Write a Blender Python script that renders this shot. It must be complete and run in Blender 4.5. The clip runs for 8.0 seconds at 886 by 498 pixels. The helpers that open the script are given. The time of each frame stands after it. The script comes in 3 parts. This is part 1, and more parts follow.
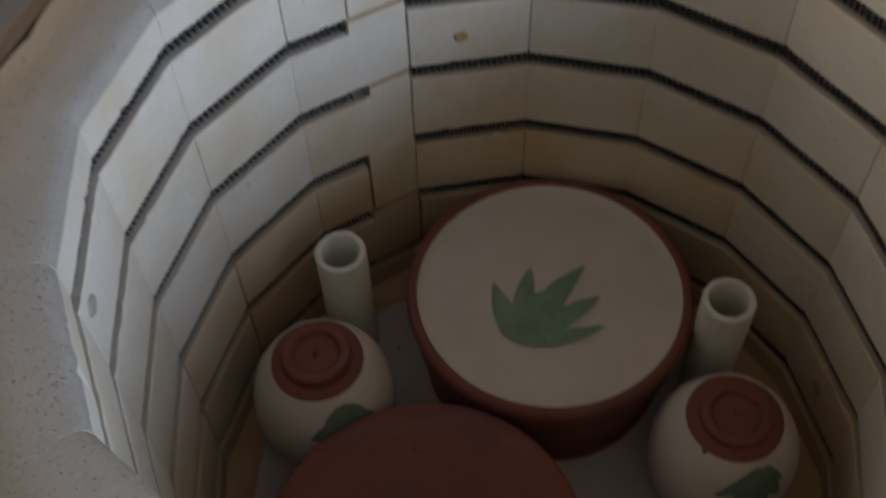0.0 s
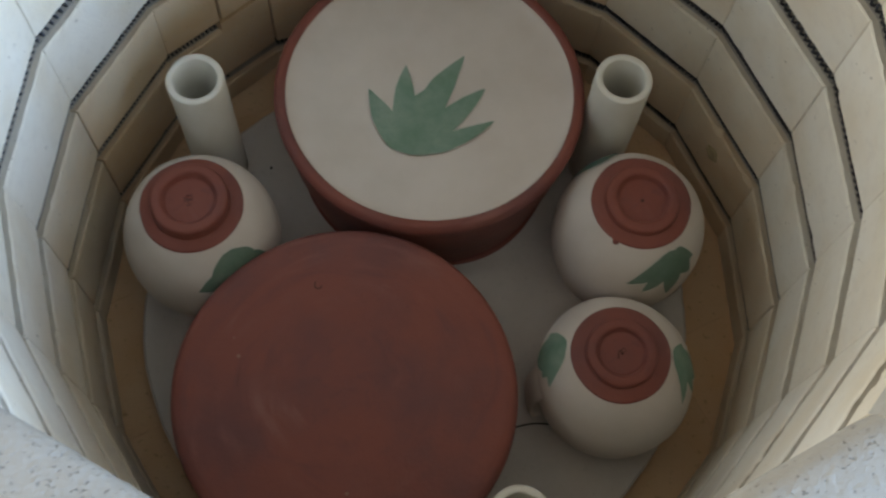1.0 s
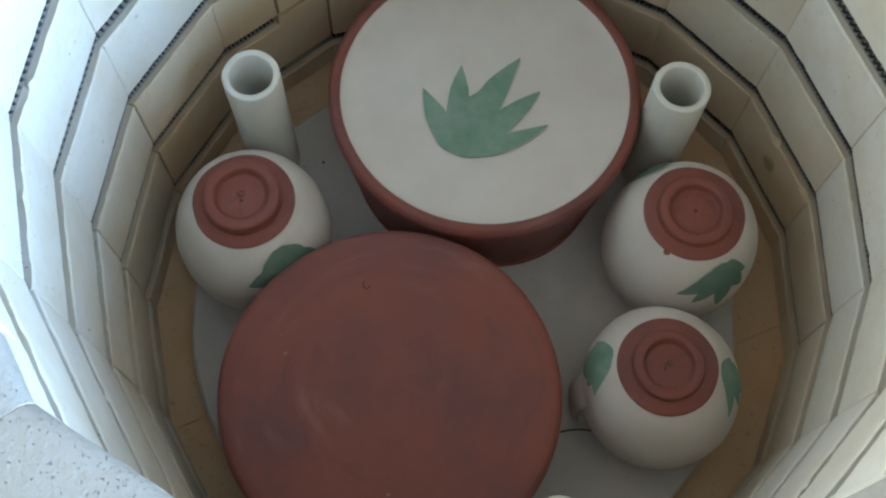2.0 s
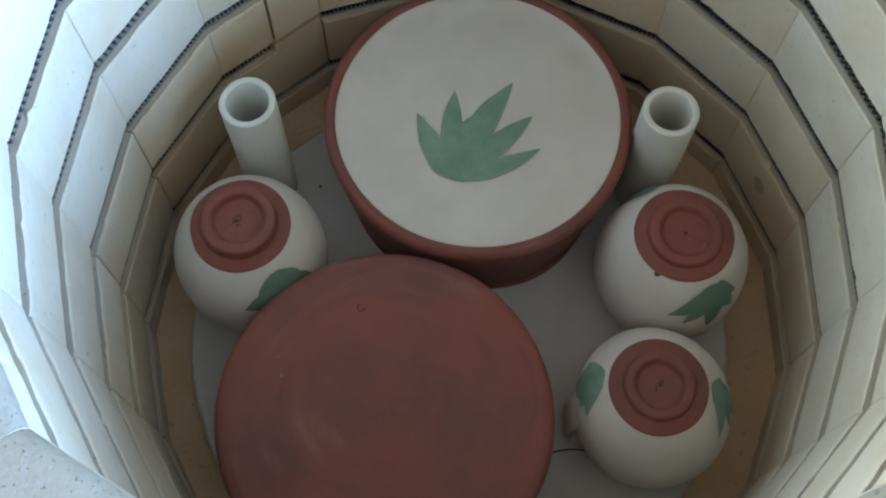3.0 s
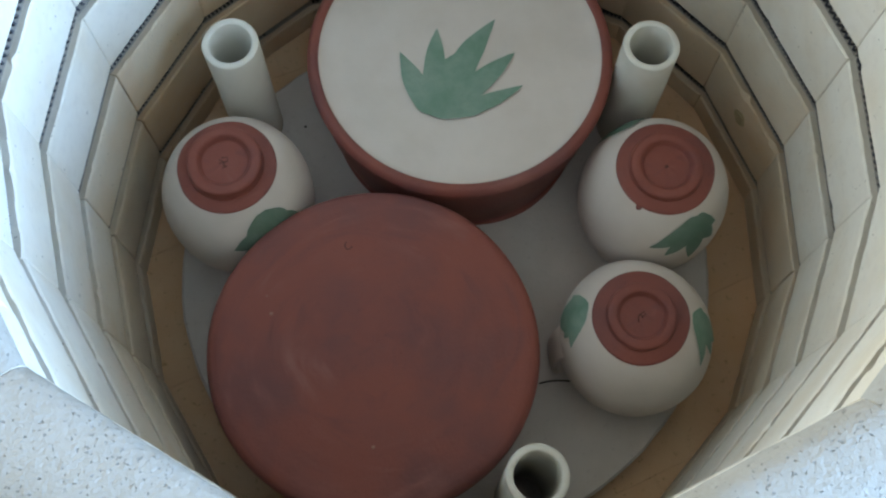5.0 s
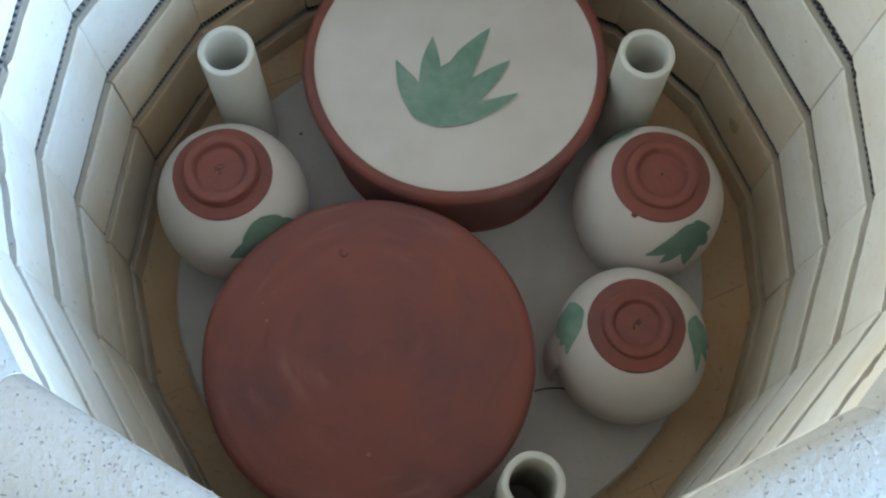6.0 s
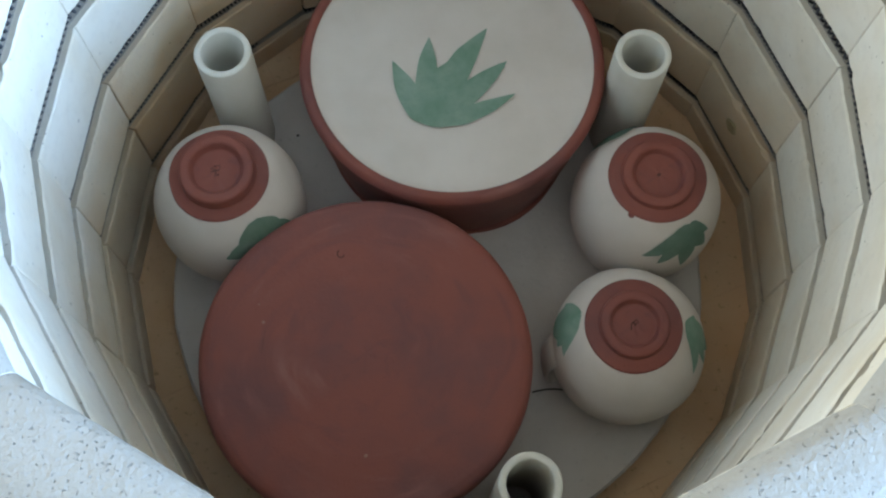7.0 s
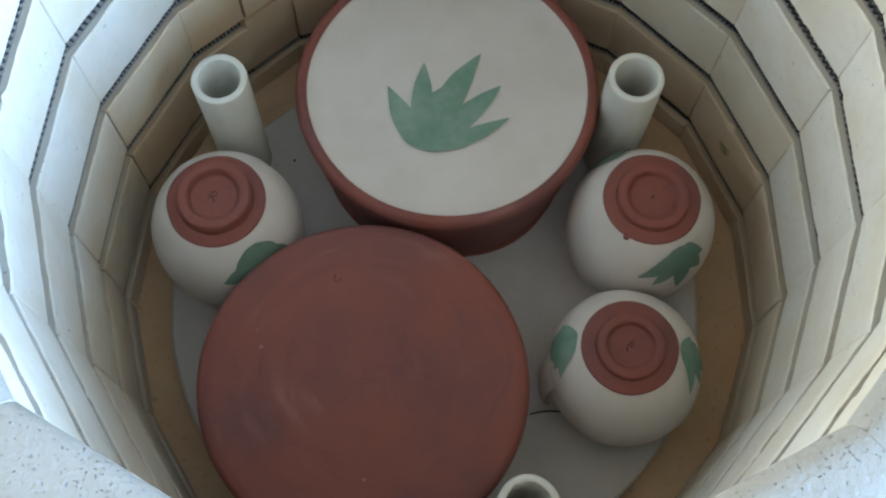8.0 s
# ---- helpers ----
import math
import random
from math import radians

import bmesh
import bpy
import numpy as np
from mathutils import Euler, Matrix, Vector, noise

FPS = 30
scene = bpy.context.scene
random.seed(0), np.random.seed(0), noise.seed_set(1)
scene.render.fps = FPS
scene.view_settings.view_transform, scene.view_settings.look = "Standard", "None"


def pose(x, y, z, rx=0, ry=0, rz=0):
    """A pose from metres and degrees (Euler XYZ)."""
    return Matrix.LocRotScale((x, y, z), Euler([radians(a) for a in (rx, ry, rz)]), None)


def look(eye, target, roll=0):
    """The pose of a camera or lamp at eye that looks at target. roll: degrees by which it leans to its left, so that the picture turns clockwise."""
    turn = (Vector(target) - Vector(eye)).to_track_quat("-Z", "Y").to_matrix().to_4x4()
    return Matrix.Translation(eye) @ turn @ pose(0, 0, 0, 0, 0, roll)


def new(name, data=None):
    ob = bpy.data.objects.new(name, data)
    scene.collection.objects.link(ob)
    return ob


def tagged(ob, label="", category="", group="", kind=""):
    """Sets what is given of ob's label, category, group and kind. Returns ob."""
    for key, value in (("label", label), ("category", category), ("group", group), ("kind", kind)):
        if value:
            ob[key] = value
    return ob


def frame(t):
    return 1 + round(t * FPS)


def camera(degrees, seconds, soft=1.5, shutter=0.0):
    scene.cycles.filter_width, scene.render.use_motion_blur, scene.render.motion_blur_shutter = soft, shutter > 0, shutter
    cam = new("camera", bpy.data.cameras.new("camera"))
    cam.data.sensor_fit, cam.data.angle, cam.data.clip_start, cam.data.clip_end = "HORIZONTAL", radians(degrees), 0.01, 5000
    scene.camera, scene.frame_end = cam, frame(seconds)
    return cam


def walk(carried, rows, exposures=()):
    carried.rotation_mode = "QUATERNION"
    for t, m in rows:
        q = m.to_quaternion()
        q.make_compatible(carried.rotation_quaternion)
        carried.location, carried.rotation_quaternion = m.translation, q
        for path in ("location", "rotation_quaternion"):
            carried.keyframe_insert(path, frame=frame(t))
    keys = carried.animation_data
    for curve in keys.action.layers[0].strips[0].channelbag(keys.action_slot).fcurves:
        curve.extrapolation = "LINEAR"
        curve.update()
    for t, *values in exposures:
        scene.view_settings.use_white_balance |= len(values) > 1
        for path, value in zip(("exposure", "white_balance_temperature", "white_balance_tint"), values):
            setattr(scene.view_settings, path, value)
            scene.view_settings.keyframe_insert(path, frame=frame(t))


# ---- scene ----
cam = camera(44.06, 8.0, soft=2.2, shutter=0.5)
PATH = [
    (0.0, pose(-0.0248, -0.3272, 0.7297, 35.683, 1.595, 1.961)),
    (0.2, pose(-0.0427, -0.3038, 0.7179, 32.849, 0.139, -1.091)),
    (0.5, pose(-0.0680, -0.2693, 0.7142, 30.992, -2.195, -8.465)),
    (0.7, pose(-0.0708, -0.2663, 0.7094, 27.084, -1.819, -8.406)),
    (0.8, pose(-0.0730, -0.2619, 0.7080, 24.173, -1.501, -7.942)),
    (1.0, pose(-0.0580, -0.2532, 0.7017, 22.153, -2.357, -9.176)),
    (1.2, pose(-0.0544, -0.2445, 0.7016, 20.916, -2.225, -8.815)),
    (1.5, pose(-0.0563, -0.2401, 0.7051, 20.515, -1.368, -6.802)),
    (1.7, pose(-0.0594, -0.2387, 0.7058, 20.858, -1.123, -6.333)),
    (2.8, pose(-0.0481, -0.2368, 0.7145, 20.877, -0.149, -6.747)),
    (3.0, pose(-0.0493, -0.2390, 0.7175, 21.785, -0.372, -6.529)),
    (3.5, pose(-0.0517, -0.2447, 0.7186, 21.993, -0.598, -6.527)),
    (4.0, pose(-0.0483, -0.2493, 0.7206, 19.833, -0.858, -7.063)),
    (4.3, pose(-0.0486, -0.2477, 0.7255, 17.994, -0.383, -7.403)),
    (4.4, pose(-0.0484, -0.2473, 0.7262, 17.850, -0.600, -7.580)),
    (4.5, pose(-0.0480, -0.2468, 0.7269, 18.415, -0.789, -7.433)),
    (4.7, pose(-0.0462, -0.2447, 0.7270, 18.584, -0.483, -7.607)),
    (5.8, pose(-0.0484, -0.2443, 0.7254, 18.916, -0.527, -7.731)),
    (6.0, pose(-0.0485, -0.2445, 0.7266, 19.038, -0.861, -7.726)),
    (6.5, pose(-0.0475, -0.2461, 0.7262, 19.441, -0.897, -7.819)),
    (7.0, pose(-0.0463, -0.2466, 0.7252, 19.263, -0.782, -7.849)),
    (7.5, pose(-0.0450, -0.2459, 0.7286, 20.120, -0.643, -8.192)),
    (8.0, pose(-0.0456, -0.2465, 0.7294, 20.368, -0.744, -8.337)),
]
EXPOSURES = [(0.0, -2.0, 7700, 42), (0.2, -1.68, 7500, 40), (0.5, -1.08, 7000, 37), (0.8, -0.85, 6900, 33), (1.0, -0.5, 6700, 31), (1.5, 0.03, 6100, 26),
             (3.5, -0.22, 5900, 24), (4.0, -0.27, 5900, 24), (4.5, 0.0, 5950, 25), (8.0, 0.08, 5950, 25)]
walk(cam, PATH, EXPOSURES)

# ---- world and light: sky through an inferred side window, plus an added west fill ----
world = bpy.data.worlds.new("world")
scene.world = world
world.use_nodes = True
wn, wl = world.node_tree.nodes, world.node_tree.links
sky = wn.new("ShaderNodeTexSky")
sky.sky_type, sky.sun_disc = "NISHITA", False
sky.sun_elevation, sky.sun_rotation = radians(35), radians(200)
wl.new(sky.outputs[0], wn["Background"].inputs[0])
wn["Background"].inputs[1].default_value = 0.1

ROOM_X0, ROOM_X1, ROOM_Y0, ROOM_Y1, ROOM_Z0, ROOM_Z1 = -1.7, 1.6, -1.9, 1.7, -0.5, 1.95
WIN_Y0, WIN_Y1, WIN_Z0, WIN_Z1 = -1.75, -0.35, 0.55, 1.5
def opening_lamp(name, eye, target, width, height, watts, colour):
    """An area lamp that fills an opening of the unseen workshop."""
    lamp = bpy.data.lights.new(name, "AREA")
    lamp.shape, lamp.size, lamp.size_y = "RECTANGLE", width, height
    lamp.energy, lamp.color = watts, colour
    new(name, lamp).matrix_world = look(eye, target)


WY, WZ = (WIN_Y0 + WIN_Y1) / 2, (WIN_Z0 + WIN_Z1) / 2
opening_lamp("window_light", (ROOM_X1 + 0.05, WY, WZ), (0, WY + 0.5, WZ - 0.2), WIN_Y1 - WIN_Y0 - 0.1, WIN_Z1 - WIN_Z0 - 0.1, 160, (0.405, 0.71, 0.975))
# added fill lamp in a made-up west opening, lifts the right-hand wall
FILL_Y0, FILL_Y1, FILL_Z1 = 0.15, 1.35, 1.6
opening_lamp("west_fill_light", (ROOM_X0 - 0.05, (FILL_Y0 + FILL_Y1) / 2, 0.95), (0, 0.2, 0.85), 1.0, 1.2, 45, (0.86, 1.0, 0.86))


# ---- materials ----
def material(name, rough=0.8, bump=0.0, bump_scale=300.0, spec=0.3, metal=0.0):
    """A principled material; returns it with its tree, shader node and texture coordinates."""
    m = bpy.data.materials.new(name)
    m.use_nodes = True
    nt = m.node_tree
    bsdf = nt.nodes["Principled BSDF"]
    bsdf.inputs["Roughness"].default_value = rough
    bsdf.inputs["Specular IOR Level"].default_value = spec
    bsdf.inputs["Metallic"].default_value = metal
    tc = nt.nodes.new("ShaderNodeTexCoord")
    if bump:
        n = noise_node(nt, tc, bump_scale, 6)
        b = nt.nodes.new("ShaderNodeBump")
        b.inputs["Strength"].default_value = bump
        b.inputs["Distance"].default_value = 0.001
        nt.links.new(n.outputs["Fac"], b.inputs["Height"])
        nt.links.new(b.outputs[0], bsdf.inputs["Normal"])
    return m, nt, bsdf, tc


def noise_node(nt, tc, scale, detail=4, rough=0.55, out="Object"):
    n = nt.nodes.new("ShaderNodeTexNoise")
    n.inputs["Scale"].default_value = scale
    n.inputs["Detail"].default_value = detail
    n.inputs["Roughness"].default_value = rough
    nt.links.new(tc.outputs[out], n.inputs["Vector"])
    return n


def ramp(nt, src, lo, hi):
    """0 to 1 as src goes from lo to hi."""
    r = nt.nodes.new("ShaderNodeMapRange")
    r.inputs["From Min"].default_value, r.inputs["From Max"].default_value = lo, hi
    nt.links.new(src, r.inputs["Value"])
    return r.outputs[0]


def times(nt, a, b):
    n = nt.nodes.new("ShaderNodeMath")
    n.operation = "MULTIPLY"
    nt.links.new(a, n.inputs[0])
    if isinstance(b, float):
        n.inputs[1].default_value = b
    else:
        nt.links.new(b, n.inputs[1])
    return n.outputs[0]


def mix(nt, fac, a, b, mode="MIX"):
    n = nt.nodes.new("ShaderNodeMix")
    n.data_type, n.blend_type = "RGBA", mode
    for sock, v in ((n.inputs["Factor"], fac), (n.inputs["A"], a), (n.inputs["B"], b)):
        if isinstance(v, tuple):
            sock.default_value = (*v, 1)
        elif isinstance(v, (int, float)):
            sock.default_value = v
        else:
            nt.links.new(v, sock)
    return n.outputs["Result"]


def brick_material(name="insulating_firebrick", low=(0.71, 0.65, 0.545), high=(0.76, 0.725, 0.64), stain=(0.63, 0.50, 0.32)):
    m, nt, bsdf, tc = material(name, 0.92, 0.35, 420, 0.15)
    info = nt.nodes.new("ShaderNodeObjectInfo")
    fine = noise_node(nt, tc, 160, 5)
    broad = noise_node(nt, tc, 14, 3)
    c = mix(nt, ramp(nt, info.outputs["Random"], 0, 1), low, high)
    c = mix(nt, times(nt, ramp(nt, info.outputs["Random"], 0.25, 1.0), 0.28), c, (0.66, 0.54, 0.37))
    speck = noise_node(nt, tc, 330, 2, 0.4)
    c = mix(nt, times(nt, ramp(nt, speck.outputs["Fac"], 0.735, 0.76), 0.7), c, (0.22, 0.17, 0.12))
    c = mix(nt, times(nt, ramp(nt, broad.outputs["Fac"], 0.42, 0.70), 0.55), c, stain)
    c = mix(nt, times(nt, ramp(nt, fine.outputs["Fac"], 0.5, 0.8), 0.35), c, (0.56, 0.50, 0.42))
    nt.links.new(c, bsdf.inputs["Base Color"])
    return m


def rim_material():
    m, nt, bsdf, tc = material("pitted_rim_firebrick", 0.95, 1.0, 330, 0.1)
    small, large = noise_node(nt, tc, 620, 2, 0.45), noise_node(nt, tc, 300, 3, 0.6)
    either = nt.nodes.new("ShaderNodeMath")
    either.operation = "MAXIMUM"
    nt.links.new(ramp(nt, small.outputs["Fac"], 0.655, 0.70), either.inputs[0])
    nt.links.new(ramp(nt, large.outputs["Fac"], 0.685, 0.72), either.inputs[1])
    pits = either.outputs[0]
    dent = nt.nodes.new("ShaderNodeBump")
    dent.invert = True
    dent.inputs["Strength"].default_value, dent.inputs["Distance"].default_value = 0.8, 0.0015
    nt.links.new(pits, dent.inputs["Height"])
    nt.links.new(bsdf.inputs["Normal"].links[0].from_socket, dent.inputs["Normal"])
    nt.links.new(dent.outputs[0], bsdf.inputs["Normal"])
    broad, grit = noise_node(nt, tc, 18, 4), noise_node(nt, tc, 520, 3)
    c = mix(nt, ramp(nt, broad.outputs["Fac"], 0.35, 0.7), (0.42, 0.388, 0.335), (0.375, 0.342, 0.29))
    c = mix(nt, times(nt, ramp(nt, grit.outputs["Fac"], 0.5, 0.7), 0.2), c, (0.48, 0.455, 0.42))
    c = mix(nt, times(nt, pits, 0.5), c, (0.17, 0.165, 0.155))
    nt.links.new(c, bsdf.inputs["Base Color"])
    return m


def floor_brick_material():
    m, nt, bsdf, tc = material("tan_floor_brick", 0.92, 0.4, 300, 0.15)
    broad, fine = noise_node(nt, tc, 16, 4), noise_node(nt, tc, 190, 5)
    c = mix(nt, ramp(nt, broad.outputs["Fac"], 0.3, 0.7), (0.66, 0.42, 0.235), (0.70, 0.51, 0.33))
    c = mix(nt, times(nt, ramp(nt, fine.outputs["Fac"], 0.6, 0.75), 0.6), c, (0.24, 0.14, 0.06))
    nt.links.new(c, bsdf.inputs["Base Color"])
    return m


def shelf_material():
    m, nt, bsdf, tc = material("kiln_wash", 0.9, 0.4, 260, 0.2)
    broad, fine = noise_node(nt, tc, 22, 4), noise_node(nt, tc, 240, 4)
    c = mix(nt, ramp(nt, broad.outputs["Fac"], 0.35, 0.7), (0.63, 0.59, 0.555), (0.55, 0.51, 0.475))
    c = mix(nt, times(nt, ramp(nt, fine.outputs["Fac"], 0.62, 0.75), 0.4), c, (0.34, 0.31, 0.30))
    nt.links.new(c, bsdf.inputs["Base Color"])
    return m


def terracotta_material():
    m, nt, bsdf, tc = material("red_terracotta", 0.62, 0.3, 380, 0.3)
    # throwing marks: smears drawn out along rings round the pot's own axis
    sep = nt.nodes.new("ShaderNodeSeparateXYZ")
    nt.links.new(tc.outputs["Object"], sep.inputs[0])
    flat = nt.nodes.new("ShaderNodeCombineXYZ")
    nt.links.new(sep.outputs[0], flat.inputs[0])
    nt.links.new(sep.outputs[1], flat.inputs[1])
    size = nt.nodes.new("ShaderNodeVectorMath")
    size.operation = "LENGTH"
    nt.links.new(flat.outputs[0], size.inputs[0])
    way = nt.nodes.new("ShaderNodeVectorMath")
    way.operation = "NORMALIZE"
    nt.links.new(flat.outputs[0], way.inputs[0])
    sepw = nt.nodes.new("ShaderNodeSeparateXYZ")
    nt.links.new(way.outputs[0], sepw.inputs[0])
    polar = nt.nodes.new("ShaderNodeCombineXYZ")
    nt.links.new(sepw.outputs[0], polar.inputs[0])
    nt.links.new(sepw.outputs[1], polar.inputs[1])
    nt.links.new(times(nt, size.outputs["Value"], 55.0), polar.inputs[2])
    smear = nt.nodes.new("ShaderNodeTexNoise")
    smear.inputs["Scale"].default_value, smear.inputs["Detail"].default_value = 1.5, 4
    smear.inputs["Distortion"].default_value = 0.7
    nt.links.new(polar.outputs[0], smear.inputs["Vector"])
    broad, patch, fine = noise_node(nt, tc, 13, 4), noise_node(nt, tc, 17, 2), noise_node(nt, tc, 400, 4)
    c = mix(nt, ramp(nt, broad.outputs["Fac"], 0.40, 0.62), (0.270, 0.084, 0.062), (0.195, 0.076, 0.069))
    c = mix(nt, times(nt, ramp(nt, smear.outputs["Fac"], 0.5, 0.72), times(nt, ramp(nt, patch.outputs["Fac"], 0.45, 0.65), 0.8)), c, (0.325, 0.135, 0.108))
    c = mix(nt, times(nt, ramp(nt, smear.outputs["Fac"], 0.45, 0.3), 0.35), c, (0.165, 0.064, 0.064))
    c = mix(nt, times(nt, ramp(nt, fine.outputs["Fac"], 0.62, 0.78), 0.35), c, (0.14, 0.045, 0.036))
    nt.links.new(c, bsdf.inputs["Base Color"])
    return m


def slip_material(name, a, b, rough=0.7):
    m, nt, bsdf, tc = material(name, rough, 0.12, 350, 0.3)
    broad, fine = noise_node(nt, tc, 30, 4), noise_node(nt, tc, 500, 3)
    c = mix(nt, ramp(nt, broad.outputs["Fac"], 0.35, 0.7), a, b)
    c = mix(nt, times(nt, ramp(nt, fine.outputs["Fac"], 0.66, 0.76), 0.25), c, tuple(v * 0.75 for v in b))
    nt.links.new(c, bsdf.inputs["Base Color"])
    return m


def green_material(name="green_underglaze", tone=1.0):
    m, nt, bsdf, tc = material(name, 0.7, 0.1, 350, 0.3)
    broad, fine = noise_node(nt, tc, 48, 4), noise_node(nt, tc, 330, 4)
    c = mix(nt, ramp(nt, broad.outputs["Fac"], 0.35, 0.68), tuple(v * tone for v in (0.175, 0.295, 0.215)), tuple(v * tone for v in (0.285, 0.385, 0.31)))
    c = mix(nt, times(nt, ramp(nt, fine.outputs["Fac"], 0.5, 0.8), 0.25), c, tuple(v * tone for v in (0.11, 0.21, 0.145)))
    nt.links.new(c, bsdf.inputs["Base Color"])
    return m


def plain_material(name, colour, rough, metal=0.0, bump=0.1, scale=60.0):
    m, nt, bsdf, tc = material(name, rough, bump, scale * 4, 0.3, metal)
    n = noise_node(nt, tc, scale, 4)
    c = mix(nt, ramp(nt, n.outputs["Fac"], 0.3, 0.7), colour, tuple(v * 0.82 for v in colour))
    nt.links.new(c, bsdf.inputs["Base Color"])
    return m


BRICK, RIM, FLOOR_BRICK, SHELF = brick_material(), rim_material(), floor_brick_material(), shelf_material()
# browner bricks for the lower courses, the brownest at the back
BROWNER = brick_material("browner_firebrick", (0.68, 0.53, 0.36), (0.72, 0.60, 0.44), (0.58, 0.35, 0.17))
SLIGHTLY_BROWNER = brick_material("slightly_browner_firebrick", (0.69, 0.59, 0.45), (0.735, 0.66, 0.54), (0.60, 0.42, 0.24))
# the second green is the first darkened: shade on two mugs' leaves, as colour
CLAY, GREEN, SHADED_GREEN = terracotta_material(), green_material(), green_material("shaded_green_underglaze", 0.72)
CREAM = slip_material("cream_slip", (0.73, 0.652, 0.588), (0.675, 0.597, 0.528))
POST = slip_material("white_refractory", (0.82, 0.79, 0.71), (0.76, 0.725, 0.63), 0.85)
WIRE = plain_material("oxidised_resistance_wire", (0.055, 0.055, 0.058), 0.75, 0.0)
STEEL = plain_material("brown_painted_steel", (0.20, 0.135, 0.085), 0.45)
DARK_CLAY = plain_material("darker_mark_clay", (0.12, 0.042, 0.034), 0.7, scale=300)
SPECK = plain_material("pale_clay", (0.36, 0.19, 0.145), 0.8, scale=300)
CRACK = plain_material("dark_crack", (0.035, 0.03, 0.03), 0.9)
STAIN = plain_material("rust_stain", (0.52, 0.34, 0.15), 0.9, scale=220)
JOINT = plain_material("rusty_joint", (0.42, 0.28, 0.15), 0.95, scale=220)
CHIP = plain_material("chipped_brick", (0.44, 0.35, 0.20), 0.95, scale=220)
# shade of the groove recesses put into a darker grey; also the wall smudge
GROOVE = plain_material("groove_shade_and_smudge_grey", (0.42, 0.37, 0.31), 0.95, scale=120)
PLASTER = plain_material("workshop_plaster", (0.76, 0.71, 0.63), 0.9, scale=6)
# unseen ceiling, its colour chosen to send warm bounce light into the kiln
CEILING = plain_material("warm_bounce_ceiling", (0.47, 0.355, 0.25), 0.85, scale=7)
CONCRETE = plain_material("workshop_concrete", (0.22, 0.21, 0.20), 0.85, scale=9)


# ---- mesh helpers ----
def part(name, bm, mat, parent=None, label="", smooth=True, m=None):
    me = bpy.data.meshes.new(name)
    bm.to_mesh(me)
    bm.free()
    if smooth:
        for p in me.polygons:
            p.use_smooth = True
    if mat:
        me.materials.append(mat)
    ob = new(name, me)
    if parent is not None:
        ob.parent = parent
    if m is not None:
        ob.matrix_basis = m
    if label:
        ob["label"] = label
    return ob


def empty(name, m):
    ob = new(name)
    ob.empty_display_size = 0.02
    ob.matrix_basis = m
    return ob


def box_bm(x0, x1, y0, y1, z0, z1, bev=0.0):
    bm = bmesh.new()
    vs = [bm.verts.new((x, y, z)) for z in (z0, z1) for y in (y0, y1) for x in (x0, x1)]
    for f in ((0, 2, 3, 1), (4, 5, 7, 6), (0, 1, 5, 4), (2, 6, 7, 3), (0, 4, 6, 2), (1, 3, 7, 5)):
        bm.faces.new([vs[i] for i in f])
    if bev:
        bmesh.ops.bevel(bm, geom=bm.edges[:], offset=bev, segments=2, affect="EDGES")
    return bm


def smooth_profile(pts, n=6):
    """Points of a curve through the given (r, z) points."""
    out = []
    p = [np.array(q, float) for q in pts]
    p = [2 * p[0] - p[1]] + p + [2 * p[-1] - p[-2]]
    for i in range(1, len(p) - 2):
        for k in range(n):
            t = k / n
            out.append(0.5 * (2 * p[i] + (p[i + 1] - p[i - 1]) * t + (2 * p[i - 1] - 5 * p[i] + 4 * p[i + 1] - p[i + 2]) * t * t
                              + (3 * p[i] - p[i - 1] - 3 * p[i + 1] + p[i + 2]) * t ** 3))
    out.append(p[-2])
    return [(max(float(r), 0.0), float(z)) for r, z in out]


def lathe_bm(profile, seg=96, wob=0.0, seed=0.0, closed=False):
    """A turned body about z; wob: hand-made unevenness in metres."""
    bm = bmesh.new()
    rows = []
    for r, z in profile:
        if r < 1e-6:
            rows.append([bm.verts.new((0, 0, z))])
            continue
        row = []
        for i in range(seg):
            a = 2 * math.pi * i / seg
            d = wob * noise.noise((1.3 * math.cos(a) + seed, 1.3 * math.sin(a), z * 18 + r * 9)) if wob else 0
            row.append(bm.verts.new(((r + d) * math.cos(a), (r + d) * math.sin(a), z + 0.5 * d)))
        rows.append(row)
    pairs = list(zip(rows[:-1], rows[1:])) + ([(rows[-1], rows[0])] if closed else [])
    for a, b in pairs:
        for i in range(seg):
            j = (i + 1) % seg
            if len(a) == 1 and len(b) > 1:
                bm.faces.new((a[0], b[i], b[j]))
            elif len(b) == 1 and len(a) > 1:
                bm.faces.new((a[i], b[0], a[j]))
            elif len(a) > 1:
                bm.faces.new((a[i], b[i], b[j], a[j]))
    bmesh.ops.recalc_face_normals(bm, faces=bm.faces[:])
    return bm


